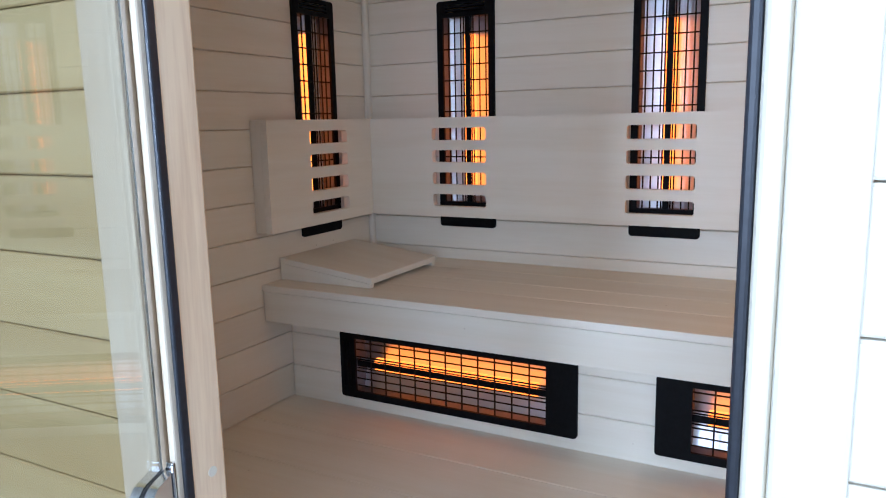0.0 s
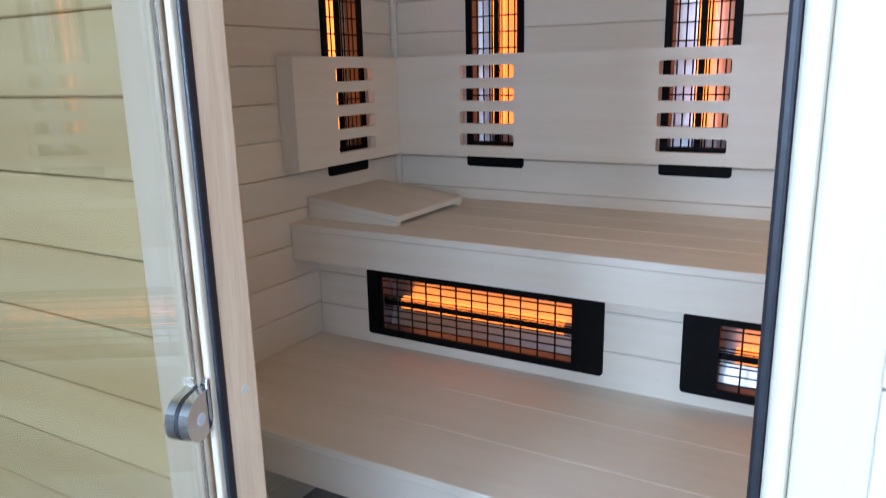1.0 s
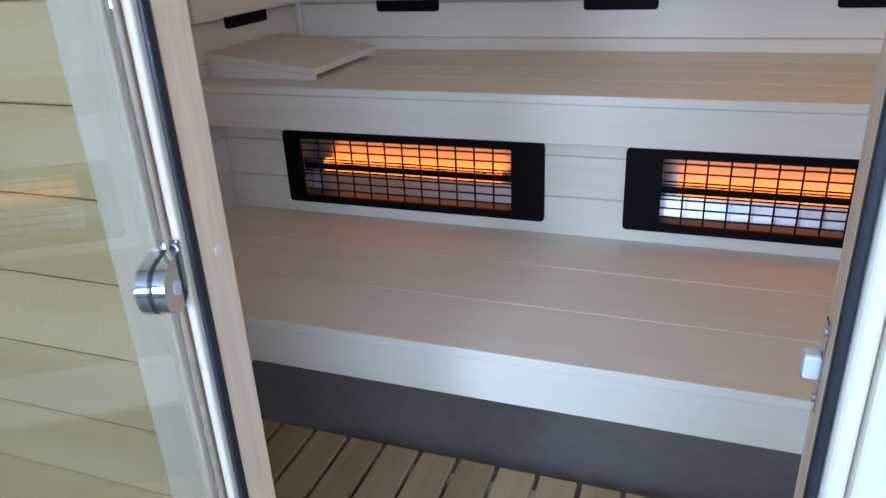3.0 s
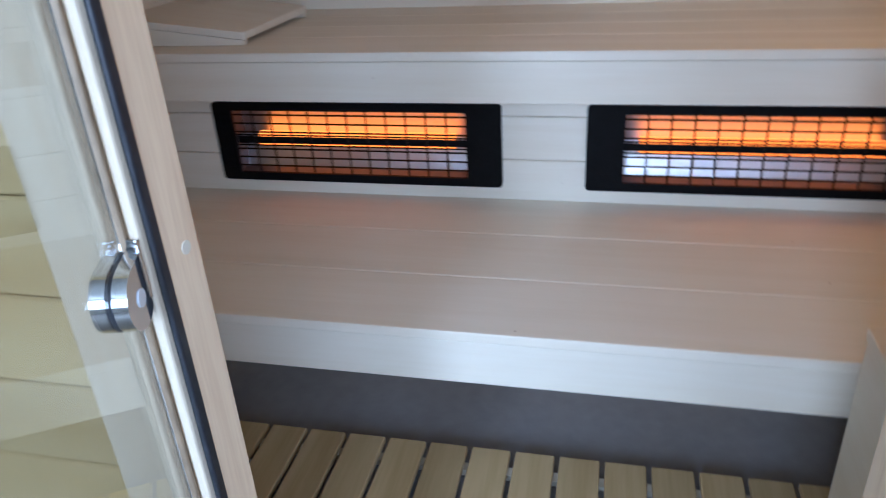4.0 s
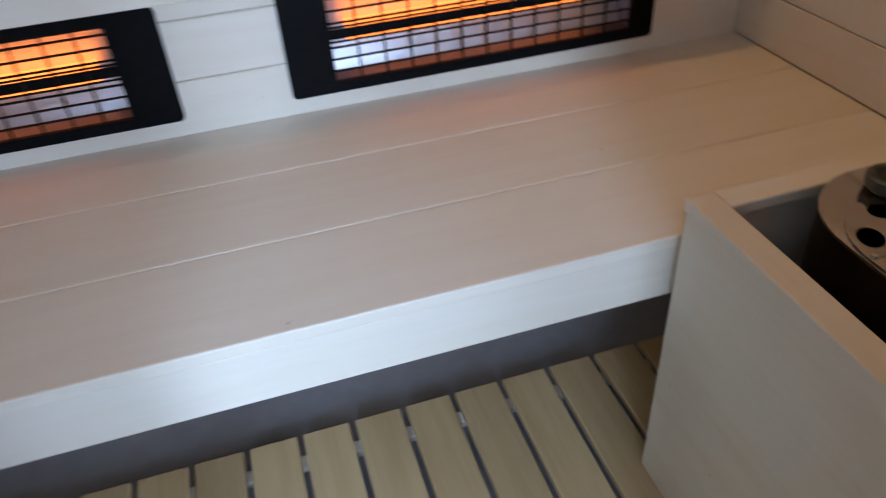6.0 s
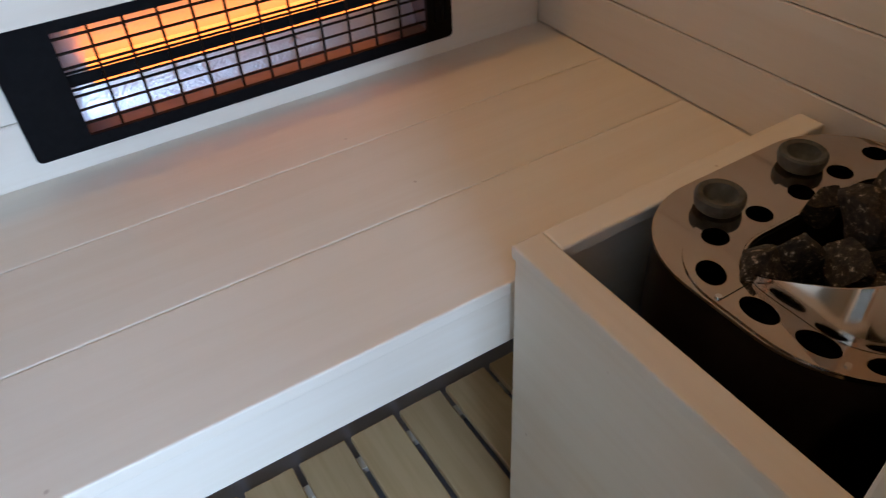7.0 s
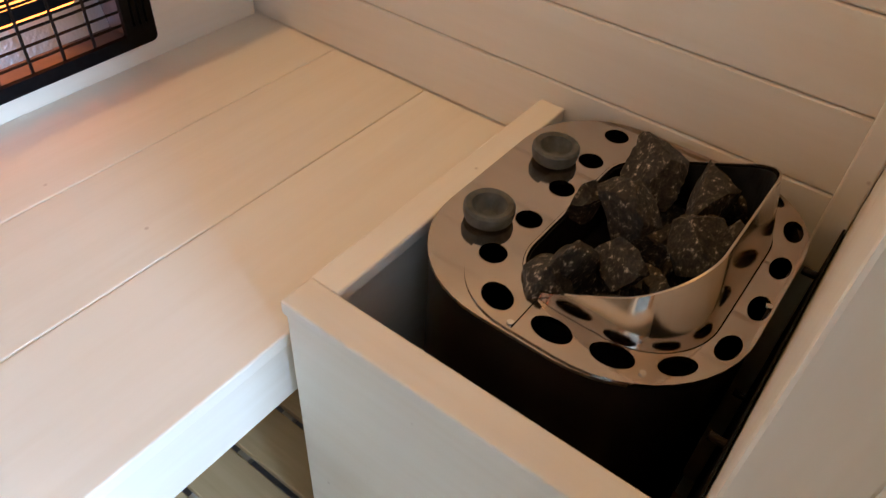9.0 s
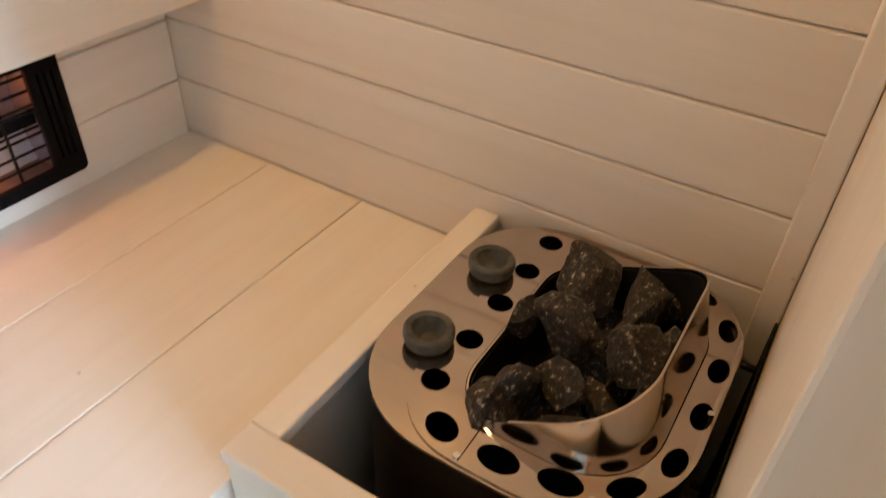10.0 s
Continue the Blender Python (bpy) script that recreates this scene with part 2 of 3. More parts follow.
def board(u0, u1, v0, v1, holes, put, thick=0.014, ch=0.0025):
    """One tongue-and-groove board: rounded long edges, cut out where heaters sit. put(u, v, w): w out of the wall."""
    us = sorted({u0, u1, *[min(max(h[k], u0), u1) for h in holes for k in (0, 1)]})
    vs = sorted({v0, v0 + ch, v1 - ch, v1, *[min(max(h[k], v0 + ch), v1 - ch) for h in holes for k in (2, 3)]})
    bm = bmesh.new()
    grid = {}

    def vert(i, j):
        if (i, j) not in grid:
            w = thick - (ch if j in (0, len(vs) - 1) else 0)
            grid[i, j] = bm.verts.new((us[i], vs[j], w))
        return grid[i, j]

    for i in range(len(us) - 1):
        for j in range(len(vs) - 1):
            cu, cv = (us[i] + us[i + 1]) / 2, (vs[j] + vs[j + 1]) / 2
            if any(h[0] < cu < h[1] and h[2] < cv < h[3] for h in holes):
                continue
            bm.faces.new((vert(i, j), vert(i + 1, j), vert(i + 1, j + 1), vert(i, j + 1)))
    rim = [e for e in bm.edges if len(e.link_faces) == 1]
    ext = bmesh.ops.extrude_edge_only(bm, edges=rim)
    for v in ext["geom"]:
        if isinstance(v, bmesh.types.BMVert):
            v.co.z = 0.0
    for v in bm.verts:
        v.co = Vector(put(*v.co))
    return bm


def boarding(parent, u0, u1, z0, z1, holes, put, material, first, pitch=PITCH, gap=0.0014):
    """Rows of boards up a wall, as parts of it."""
    k = math.floor((z0 - first) / pitch)
    z = first + k * pitch
    while z < z1:
        a, b = max(z + gap / 2, z0), min(z + pitch - gap / 2, z1)
        if b - a > 0.012:
            mine = [h for h in holes if h[2] < b and h[3] > a]
            if not any(h[0] <= u0 and h[1] >= u1 and h[2] <= a and h[3] >= b for h in mine):
                part("board", board(u0, u1, a, b, mine, put), material, parent)
        z += pitch


def wall(name, bm, material):
    return tagged(link(name, bm, material), kind="structure")


# ---- the showroom around ----
RX0, RX1, RY0, RY1, RZ0, RZ1 = -3.2, 3.6, -4.6, 1.4, -0.04, 2.75
wall("ground", box(RX0 - 0.2, RX1 + 0.2, RY0 - 0.2, RY1 + 0.2, RZ0 - 0.1, RZ0), room_floor_mat)
wall("room_wall_west", box(RX0 - 0.15, RX0, RY0, RY1, RZ0, RZ1), plaster)
wall("room_wall_east", box(RX1, RX1 + 0.15, RY0, RY1, RZ0, RZ1), plaster)
wall("room_wall_north", box(RX0 - 0.15, RX1 + 0.15, RY1, RY1 + 0.15, RZ0, RZ1), plaster)
(ax0, ax1, az0, az1, _), (bx0, bx1, bz0, bz1, _) = WINDOWS
bm = box(RX0 - 0.15, ax0, RY0 - 0.15, RY0, RZ0, RZ1)
box(ax1, bx0, RY0 - 0.15, RY0, RZ0, RZ1, bm=bm)
box(bx1, RX1 + 0.15, RY0 - 0.15, RY0, RZ0, RZ1, bm=bm)
for x0, x1, z0, z1, _ in WINDOWS:
    box(x0, x1, RY0 - 0.15, RY0, RZ0, z0, bm=bm)
    box(x0, x1, RY0 - 0.15, RY0, z1, RZ1, bm=bm)
wall("room_wall_south", bm, plaster)
wall("room_ceiling", box(RX0 - 0.15, RX1 + 0.15, RY0 - 0.15, RY1 + 0.15, RZ1, RZ1 + 0.15), plaster)

# ---- sauna shell ----
T = 0.014  # board thickness; wall faces lie on the boards' front
HV = [(-0.550, 1.389), (0.099, 1.389), (0.750, 1.389)]  # heaters on the back wall: x, middle height
HL = (0.180, 1.389)                                    # heater on the left wall: y, middle height
HR = [(-0.380, 0.6553), (0.559, 0.6553)]                # heaters under the upper bench: x, height
IN = 0.012


def vhole(c):
    return (c[0] - IRW / 2 + IN, c[0] + IRW / 2 - IN, c[1] - IRL / 2 + IN, c[1] + IRL / 2 - IN)


def hhole(c):
    return (c[0] - IRL / 2 + IN, c[0] + IRL / 2 - IN, c[1] - IRW / 2 + IN, c[1] + IRW / 2 - IN)


def frame_wall(put, u0, u1, z0, z1, holes, t):
    outer = [(u0, z0), (u1, z0), (u1, z1), (u0, z1)]
    return plate(outer, [[(h[0], h[2]), (h[1], h[2]), (h[1], h[3]), (h[0], h[3])] for h in holes], put, t)


wall("floor", box(XL - 0.1, XR + 0.1, YX + 0.02, YB + 0.1, RZ0, -0.012), vinyl)
wl = wall("wall_west", frame_wall(lambda u, v, w: (XL - T - w, u, v), YX + 0.02, YB + 0.1, -0.012, ZC, [vhole(HL)], 0.10), joint_dark)
boarding(wl, YF + 0.002, YB - 0.002, -0.010, ZC - 0.002, [vhole(HL)], lambda u, v, w: (XL - T + w, u, v), wood_y, ZLOW)
wr = wall("wall_east", frame_wall(lambda u, v, w: (XR + T + w, u, v), YX + 0.02, YB + 0.1, -0.012, ZC, [], 0.10), joint_dark)
boarding(wr, YF + 0.002, YB - 0.002, -0.010, ZC - 0.002, [], lambda u, v, w: (XR + T - w, u, v), wood_y, ZLOW, 0.106)
vh = [vhole(c) for c in HV]
wb = wall("wall_north", frame_wall(lambda u, v, w: (u, YB + T + w, v), XL - T, XR + T, -0.012, ZC, vh, 0.10), joint_dark)
boarding(wb, XL + 0.002, XR - 0.002, -0.010, ZC - 0.002, vh, lambda u, v, w: (u, YB + T - w, v), wood_x, ZLOW)
wall("ceiling", box(XL - 0.1, XR + 0.1, YX + 0.02, YB + 0.1, ZC, ZC + 0.06), wood_x)

# front wall in two cheeks and a head, clad outside
TRIM = 0.232
fw = wall("wall_south_1", box(XL - 0.1, DX0 - 0.045, YX + 0.02, YF - 0.003, -0.012, ZC), joint_dark)
boarding(fw, XL - 0.10, -TRIM, -0.012, ZC + 0.05, [], lambda u, v, w: (u, YX + T - w + 0.002, v), clad_wood, 0.8074, 0.1013, 0.0017)
boarding(fw, XL + 0.002, DX0 - 0.047, -0.010, ZC - 0.002, [], lambda u, v, w: (u, YF - 0.003 + w * 0.2, v), wood_x, ZLOW)
# east cladding paler than the west: the strong daylight is put into its colour
fe = wall("wall_south_2", box(DX1 + 0.085, XR + 0.1, YX + 0.02, YF - 0.003, -0.012, ZC), wood_x)
boarding(fe, DX1 + 0.0818, XR + 0.10, -0.012, ZC + 0.05, [], lambda u, v, w: (u, YX + T - w + 0.002, v), wood_x, 0.7795, 0.109, 0.002)
boarding(fe, DX1 + 0.087, XR - 0.002, -0.010, ZC - 0.002, [], lambda u, v, w: (u, YF - 0.003 + w * 0.2, v), wood_x, ZLOW)
BX, BY, BZ = 0.6335, -0.606, 0.5945
YS = -1.033  # face of the thickened front wall beside the heater
wall("wall_south_4", box(BX, XR - 0.001, YF - 0.002, YS, -0.012, ZC - 0.001, 0.004), wood_z)
fh = wall("wall_south_3", box(DX0 - 0.045, DX1 + 0.085, YX + 0.02, YF - 0.003, DZ + 0.045, ZC), wood_x)

# trims
wall("trim_corner_1", box(XL + 0.001, XL + 0.022, YB - 0.022, YB - 0.001, ZUP + 0.002, ZC - 0.001, 0.006), wood_z)
wall("trim_corner_2", box(XR - 0.014, XR - 0.001, YS + 0.001, -1.001, 0.0, ZC - 0.001, 0.003), wood_z)

# ---- door frame ----
df = thing("door_frame", (0.2, -1.13, -0.012), "pale wooden door frame with black rubber seal", "door frame", kind="structure")
part("post", box(DX0 - 0.043, DX0, -1.163, YF - 0.005, -0.012, DZ + 0.043, 0.004), jamb_wood, df, "pale wooden post with fine vertical grain")
part("post", box(DX1, DX1 + 0.040, -1.148, -1.103, -0.012, DZ + 0.043, 0.005), jamb_wood, df)
part("head", box(DX0 + 0.001, DX1 - 0.001, -1.160, YF, DZ, DZ + 0.043, 0.004), jamb_wood, df)
part("seal", box(DX0 - 0.0042, DX0 + 0.0022, -1.1715, -1.1580, -0.012, DZ + 0.01, 0.003), rubber, df, "black rubber door seal")
part("seal", box(DX1 - 0.001, DX1 + 0.0085, -1.160, -1.1482, -0.012, DZ + 0.01, 0.003), rubber, df, "black rubber door seal")
part("stop_strip", box(DX0 - 0.0150, DX0 - 0.0045, -1.1780, -1.1636, -0.012, DZ + 0.04, 0.003), trim_wood, df, "pale wooden stop strip")
part("architrave", box(-TRIM + 0.002, DX0 - 0.0455, -1.1755, YX + 0.021, -0.012, DZ + 0.1, 0.003), trim_wood, df)
# latch-side trims also paler, with the bright daylight in their colour
bm = box(DX1 + 0.009, DX1 + 0.028, -1.166, -1.1484, -0.012, DZ + 0.04, 0.008, 4)
part("stop_strip", bm, wood_z, df, "pale rounded stop strip")
part("architrave", box(DX1 + 0.0285, DX1 + 0.0815, -1.172, YX + 0.021, -0.012, DZ + 0.1, 0.004), wood_z, df)
part("screw_plug", rod((DX0 - 0.004, -1.128, 0.952), (DX0 + 0.0012, -1.128, 0.952), 0.0065, 16), wood_y, df, "round wooden screw plug")

# magnetic catch on the latch side
ct = thing("door_catch", (DX1, -1.12, 0.90), "white plastic door catch on a steel plate", "door catch")
part("plate", box(DX1 - 0.002, DX1 - 0.0003, -1.128, -1.110, 0.862, 0.948, 0.0008), chrome, ct)
part("block", box(DX1 - 0.016, DX1 - 0.002, -1.129, -1.111, 0.895, 0.918, 0.003), white_plastic, ct, "white plastic block")
for z in (0.872, 0.938):
    part("screw", rod((DX1 - 0.0035, -1.119, z), (DX1 - 0.002, -1.119, z), 0.004, 12), chrome, ct)

# ---- glass door, standing open ----
HX, HY, HZ = -0.1435, -1.180, 0.946
OPEN = radians(-74)
dd = thing("glass_door", (HX, HY, 0.02), "open frameless clear glass door with chrome hinges", "door")
turn = Matrix.Translation((HX, HY, 0)) @ Matrix.Rotation(OPEN, 4, "Z")
bm = box(0.006, 0.62, -0.004, 0.004, 0.03, DZ - 0.01, 0.0012, 2)
bmesh.ops.transform(bm, matrix=turn, verts=bm.verts)
pane = part("pane", bm, pane_glass, dd, "clear glass pane")
pane.visible_shadow = False


bm = box(-0.003, 0.0055, -0.0085, 0.0085, 0.03, DZ - 0.01, 0.002)
bmesh.ops.transform(bm, matrix=turn, verts=bm.verts)
part("edge_profile", bm, edge_seal, dd, "brownish profile on the glass edge")


def hinge(z):
    """Round chrome clamp on both sides of the glass, with a leaf on the frame."""
    def outline(r):
        prof = []
        for k in range(25):
            a = radians(-189 + 271 * k / 24)
            prof.append((0.0265 + r * math.cos(a), -0.002 + r * math.sin(a)))
        return prof + [(0.0045, 0.029)]

    for side in (1, -1):
        bm = plate(outline(0.0275), [], lambda u, v, w, s=side: (u, s * (0.0052 + w), v + z), 0.012)
        edge = [e for e in bm.edges if len(e.link_faces) == 2 and e.calc_face_angle(0) > 1.2]
        bmesh.ops.bevel(bm, geom=edge, offset=0.0025, segments=3, affect="EDGES")
        bmesh.ops.transform(bm, matrix=turn, verts=bm.verts)
        ob = part("hinge", bm, chrome, dd, "round chrome hinge clamp", True)
        d = rod((0.026, side * 0.0165, z - 0.003), (0.026, side * 0.0182, z - 0.003), 0.0078, 20)
        bmesh.ops.transform(d, matrix=turn, verts=d.verts)
        part("cap", d, white_plastic, ob, "pale round cap")
    bm = plate(outline(0.0262), [], lambda u, v, w: (u + 0.001, -0.0051 + w, v + z), 0.0102)
    bmesh.ops.transform(bm, matrix=turn, verts=bm.verts)
    part("gasket", bm, rubber, dd, "black rubber gasket")
    leaf = part("hinge_leaf", box(DX0 - 0.0155, DX0 - 0.0040, -1.1835, -1.1782, z - 0.0145, z + 0.040, 0.002), chrome, dd, "chrome hinge leaf")
    for dz in (-0.005, 0.032):
        part("screw", rod((DX0 - 0.0098, -1.1855, z + dz), (DX0 - 0.0098, -1.1835, z + dz), 0.004, 12), chrome, leaf)


hinge(HZ)
hinge(1.72)
hinge(0.20)


# ---- benches ----
def lower_bench():
    b = thing("lower_bench", (0.1, YLOW / 2, 0.0), "pale aspen lower sauna bench of wide planks", "bench")
    ys = [0.0004, -0.198, -0.396, YLOW]
    for i in range(3):
        part("plank", box(XL + 0.0006, XR - 0.0006, ys[i + 1] + (0.0004 if i < 2 else 0), ys[i] - 0.0004, ZLOW - 0.0205, ZLOW, 0.0026), wood_x, b)
    part("fascia", box(XL + 0.003, XR - 0.003, YLOW + 0.003, YLOW + 0.025, 0.408, ZLOW - 0.0215, 0.0020), wood_x, b, "pale front board")
    for x in (XL + 0.25, 0.1, XR - 0.3):
        part("bearer", box(x, x + 0.04, YLOW + 0.03, -0.01, ZLOW - 0.075, ZLOW - 0.0207, 0.002), wood_y, b)
    for x in (XL + 0.004, XR - 0.044):
        part("wall_batten", box(x, x + 0.04, YLOW + 0.03, -0.01, ZLOW - 0.075, ZLOW - 0.0207, 0.002), wood_y, b)


def upper_bench():
    b = thing("upper_bench", (0.1, 0.18, 0.0), "pale aspen upper sauna bench of wide planks", "bench")
    ys = [YB + 0.0006, 0.335, 0.190, 0.050, YUP]
    for i in range(4):
        part("plank", box(XL + 0.0006, XR - 0.0006, ys[i + 1] + (0.0004 if i < 3 else 0), ys[i] - 0.0004, ZUP - 0.0205, ZUP, 0.0026), wood_x, b)
    part("fascia", box(XL + 0.003, XR - 0.003, YUP + 0.003, YUP + 0.025, 0.792, ZUP - 0.0215, 0.0020), wood_x, b, "pale front board")
    for x in (XL + 0.3, 0.1, XR - 0.35):
        part("bearer", box(x, x + 0.04, 0.03, YB - 0.01, ZUP - 0.070, ZUP - 0.0207, 0.002), wood_y, b)


lower_bench()
upper_bench()

# boarded riser between the benches
rs = wall("wall_riser", frame_wall(lambda u, v, w: (u, T + w, v), XL + 0.002, XR - 0.002, 0.0, ZUP - 0.030, [hhole(c) for c in HR], 0.012), joint_dark)
boarding(rs, XL + 0.003, XR - 0.003, ZLOW - 0.004, ZUP - 0.030, [hhole(c) for c in HR], lambda u, v, w: (u, T - w, v), wood_x, ZLOW - 0.006, 0.107)


# ---- infrared heaters ----
def trough(x0, x1, half, rim, depth, t=0.0015):
    """A sheet bent to a flat parabola, open towards -y, lying along x."""
    bm = bmesh.new()
    n = 20
    prof = []
    for k in range(n + 1):
        z = half * (2 * k / n - 1)
        prof.append((depth + (rim - depth) * (z / half) ** 2, z))
    prof += [(y + t, z * (1 + t / half)) for y, z in prof[::-1]]
    lo = [bm.verts.new((x0, y, z)) for y, z in prof]
    hi = [bm.verts.new((x1, y, z)) for y, z in prof]
    m = len(prof)
    for i in range(m):
        bm.faces.new((lo[i], lo[(i + 1) % m], hi[(i + 1) % m], hi[i]))
    for i in range(n):
        for side in (lo, hi):
            bm.faces.new((side[i], side[i + 1], side[m - 2 - i], side[m - 1 - i]))
    return bm


def ir_heater():
    """Lies along x, faces -y, its wall at y = 0; the plain end at +x, the slotted end at -x."""
    h = thing("infrared_heater", (0, 0, 0), "black infrared heater with wire grille and glowing orange tube", "heater", "infrared heaters")
    L, W = IRL / 2, IRW / 2
    hx0, hx1, hz = -L + 0.052, L - 0.085, W - 0.021
    slots = [rounded(-L + 0.012 + 0.011 * k, -L + 0.016 + 0.011 * k, -0.07, 0.07, 0.0018, 2) for k in range(3)]
    fr = plate(rounded(-L, L, -W, W, 0.010), [rounded(hx0, hx1, -hz, hz, 0.003, 2)] + slots, lambda u, v, w: (u, 0.001 - w, v), 0.009)
    part("frame", fr, black_metal, h, "black enamelled frame")
    part("reflector", trough(hx0 - 0.004, hx1 + 0.004, hz + 0.001, 0.046, 0.062), hammer, h, "curved hammered aluminium reflector", True)
    for z in (-hz - 0.003, hz + 0.001):
        part("side_plate", box(hx0 - 0.004, hx1 + 0.004, -0.0015, 0.0450, z, z + 0.002), satin, h, "satin aluminium side of the trough")
    for x in (hx0 - 0.006, hx1 + 0.004):
        part("end_plate", box(x, x + 0.002, -0.0015, 0.083, -hz - 0.003, hz + 0.003), satin, h, "satin aluminium end of the trough")
    part("tray", box(-L + 0.014, L - 0.014, 0.086, 0.090, -W + 0.014, W - 0.014), black_metal, h)
    t0, t1 = hx0 + 0.055, hx1 - 0.035
    part("tube", rod((t0, 0.030, 0), (t1, 0.030, 0), 0.0190, 20), glow, h, "glowing orange quartz tube", True)
    for a, b in ((hx0 - 0.003, t0 - 0.001), (t1 + 0.001, hx1 + 0.003)):
        part("tube_end", rod((a, 0.034, 0), (b, 0.034, 0), 0.0095, 16), hammer, h, "ceramic tube end", True)
    part("shield", box(hx0 - 0.003, hx1 + 0.003, 0.010, 0.014, -0.009, 0.009, 0.001), black_metal, h)
    for z in (-0.0135, 0.0135):
        part("rail", rod((hx0 - 0.003, 0.010, z), (hx1 + 0.003, 0.010, z), 0.0022, 8), black_metal, h)
    n = 12
    for k in range(1, n):
        x = hx0 + (hx1 - hx0) * k / n
        part("wire", rod((x, 0.0035, -hz - 0.002), (x, 0.0035, hz + 0.002), 0.0024, 6), wire_metal, h)
    for k in (-3, -2, -1, 1, 2, 3):
        z = 0.0225 * k
        part("wire", rod((hx0 - 0.002, 0.0065, z), (hx1 + 0.002, 0.0065, z), 0.0024, 6), wire_metal, h)
    return h


ir = ir_heater()
copy_thing(ir, pose(HR[1][0], -0.0005, HR[1][1], 0, 180, 0))
for x, z in HV:
    copy_thing(ir, pose(x, YB - 0.0005, z, 0, 90, 0))
copy_thing(ir, pose(XL + 0.0005, HL[0], HL[1], 0, 90, 90))
ir.matrix_basis = pose(HR[0][0], -0.0005, HR[0][1])

# ---- backrests ----
Z0, Z1, SW, SH = 1.060, 1.386, 0.097, 0.0200
ROWS = [1.332, 1.260, 1.187, 1.115]


def slots(centres):
    return [rounded(c - SW, c + SW, z - SH, z + SH, 0.008, 4) for c in centres for z in ROWS]


rb = thing("backrest", (0.1, 0.45, Z0), "pale wooden backrest board with slots before the heaters", "backrest", "backrests")
XB0 = XL + 0.052
bm = plate([(XB0, Z0), (XR - 0.004, Z0), (XR - 0.004, Z1), (XB0, Z1)], slots([-0.545, 0.098, 0.750]), lambda u, v, w: (u, 0.400 + w, v), 0.022)
part("panel", bm, wood_x, rb)
for x in (-0.25, 0.42, 1.0):
    part("bracket", box(x, x + 0.03, 0.4222, YB - 0.001, Z0 + 0.03, Z1 - 0.03, 0.002), wood_z, rb)
lb = thing("backrest", (XL + 0.04, 0.13, Z0), "pale wooden side backrest with slots and closed end", "backrest", "backrests")
bm = plate([(-0.130, Z0), (0.398, Z0), (0.398, Z1), (-0.130, Z1)], slots([0.160]), lambda u, v, w: (XL + 0.040 + w, u, v), 0.022)
part("panel", bm, wood_y, lb)
part("end_board", box(XL + 0.001, XL + 0.0398, -0.130, -0.108, Z0, Z1, 0.002), wood_z, lb)


# ---- headrest on the upper bench ----
hr = thing("headrest", (-0.75, 0.12, ZUP), "sloping pale wooden headrest lying on the bench", "headrest")
PX0, PX1, PY0, PY1 = -0.941, -0.610, -0.036, 0.348
for y in (PY0, PY1 - 0.018):
    bm = bmesh.new()
    q = [(PX0, ZUP + 0.001), (PX1 - 0.004, ZUP + 0.001), (PX1 - 0.004, ZUP + 0.012), (PX0, ZUP + 0.050)]
    lo = [bm.verts.new((x, y, z)) for x, z in q]
    hi = [bm.verts.new((x, y + 0.018, z)) for x, z in q]
    bm.faces.new(lo), bm.faces.new(hi[::-1])
    for i in range(4):
        bm.faces.new((lo[i], lo[(i + 1) % 4], hi[(i + 1) % 4], hi[i]))
    part("side", bm, wood_x, hr)
part("back", box(PX0, PX0 + 0.018, PY0 + 0.019, PY1 - 0.019, ZUP + 0.001, ZUP + 0.048), wood_y, hr)
bm = box(PX0, PX1, PY0 - 0.001, PY1, 0, 0.018, 0.002)
for v in bm.verts:
    v.co.z += ZUP + 0.0505 - (v.co.x - PX0) / (PX1 - PX0) * 0.038
part("top", bm, wood_x, hr)

# ---- duckboard ----
db = thing("duckboard", (0.1, -0.7, -0.012), "wooden slatted duckboard on the sauna floor", "duckboard")
for y in (-0.388, -0.72, -1.02):
    part("batten", box(XL + 0.01, XR - 0.01, y - 0.013, y + 0.013, -0.0115, 0.004), wood_x, db)
k = math.ceil((XL + 0.03 - 0.056) / 0.1028)
while 0.056 + 0.1028 * (k + 1) < XR:
    x = 0.056 + 0.1028 * k
    part("slat", box(x + 0.006, x + 0.0968, -1.090, -0.338, 0.0045, 0.022, 0.003), slat_wood, db)
    k += 1

# ---- guard box round the sauna heater ----
gb = thing("heater_guard", (0.9, -0.85, 0.022), "pale wooden guard box around the sauna heater", "guard")
part("side_panel", box(BX + 0.003, BX + 0.021, YS + 0.001, BY - 0.004, 0.0225, BZ - 0.020, 0.002), wood_y, gb)
part("back_panel", box(BX + 0.0215, XR - 0.003, BY - 0.024, BY - 0.006, 0.0225, BZ - 0.020, 0.002), wood_x, gb)
part("rim", box(BX, BX + 0.044, YS + 0.001, BY, BZ - 0.0198, BZ, 0.003), wood_y, gb)
part("rim", box(BX + 0.0442, XR - 0.003, BY - 0.040, BY, BZ - 0.0198, BZ, 0.003), wood_x, gb)

# ---- sauna heater ----
sh = thing("sauna_heater", (0.96, -0.83, 0.10), "polished steel sauna heater with perforated flange and raised hood", "heater")
ZF = 0.612


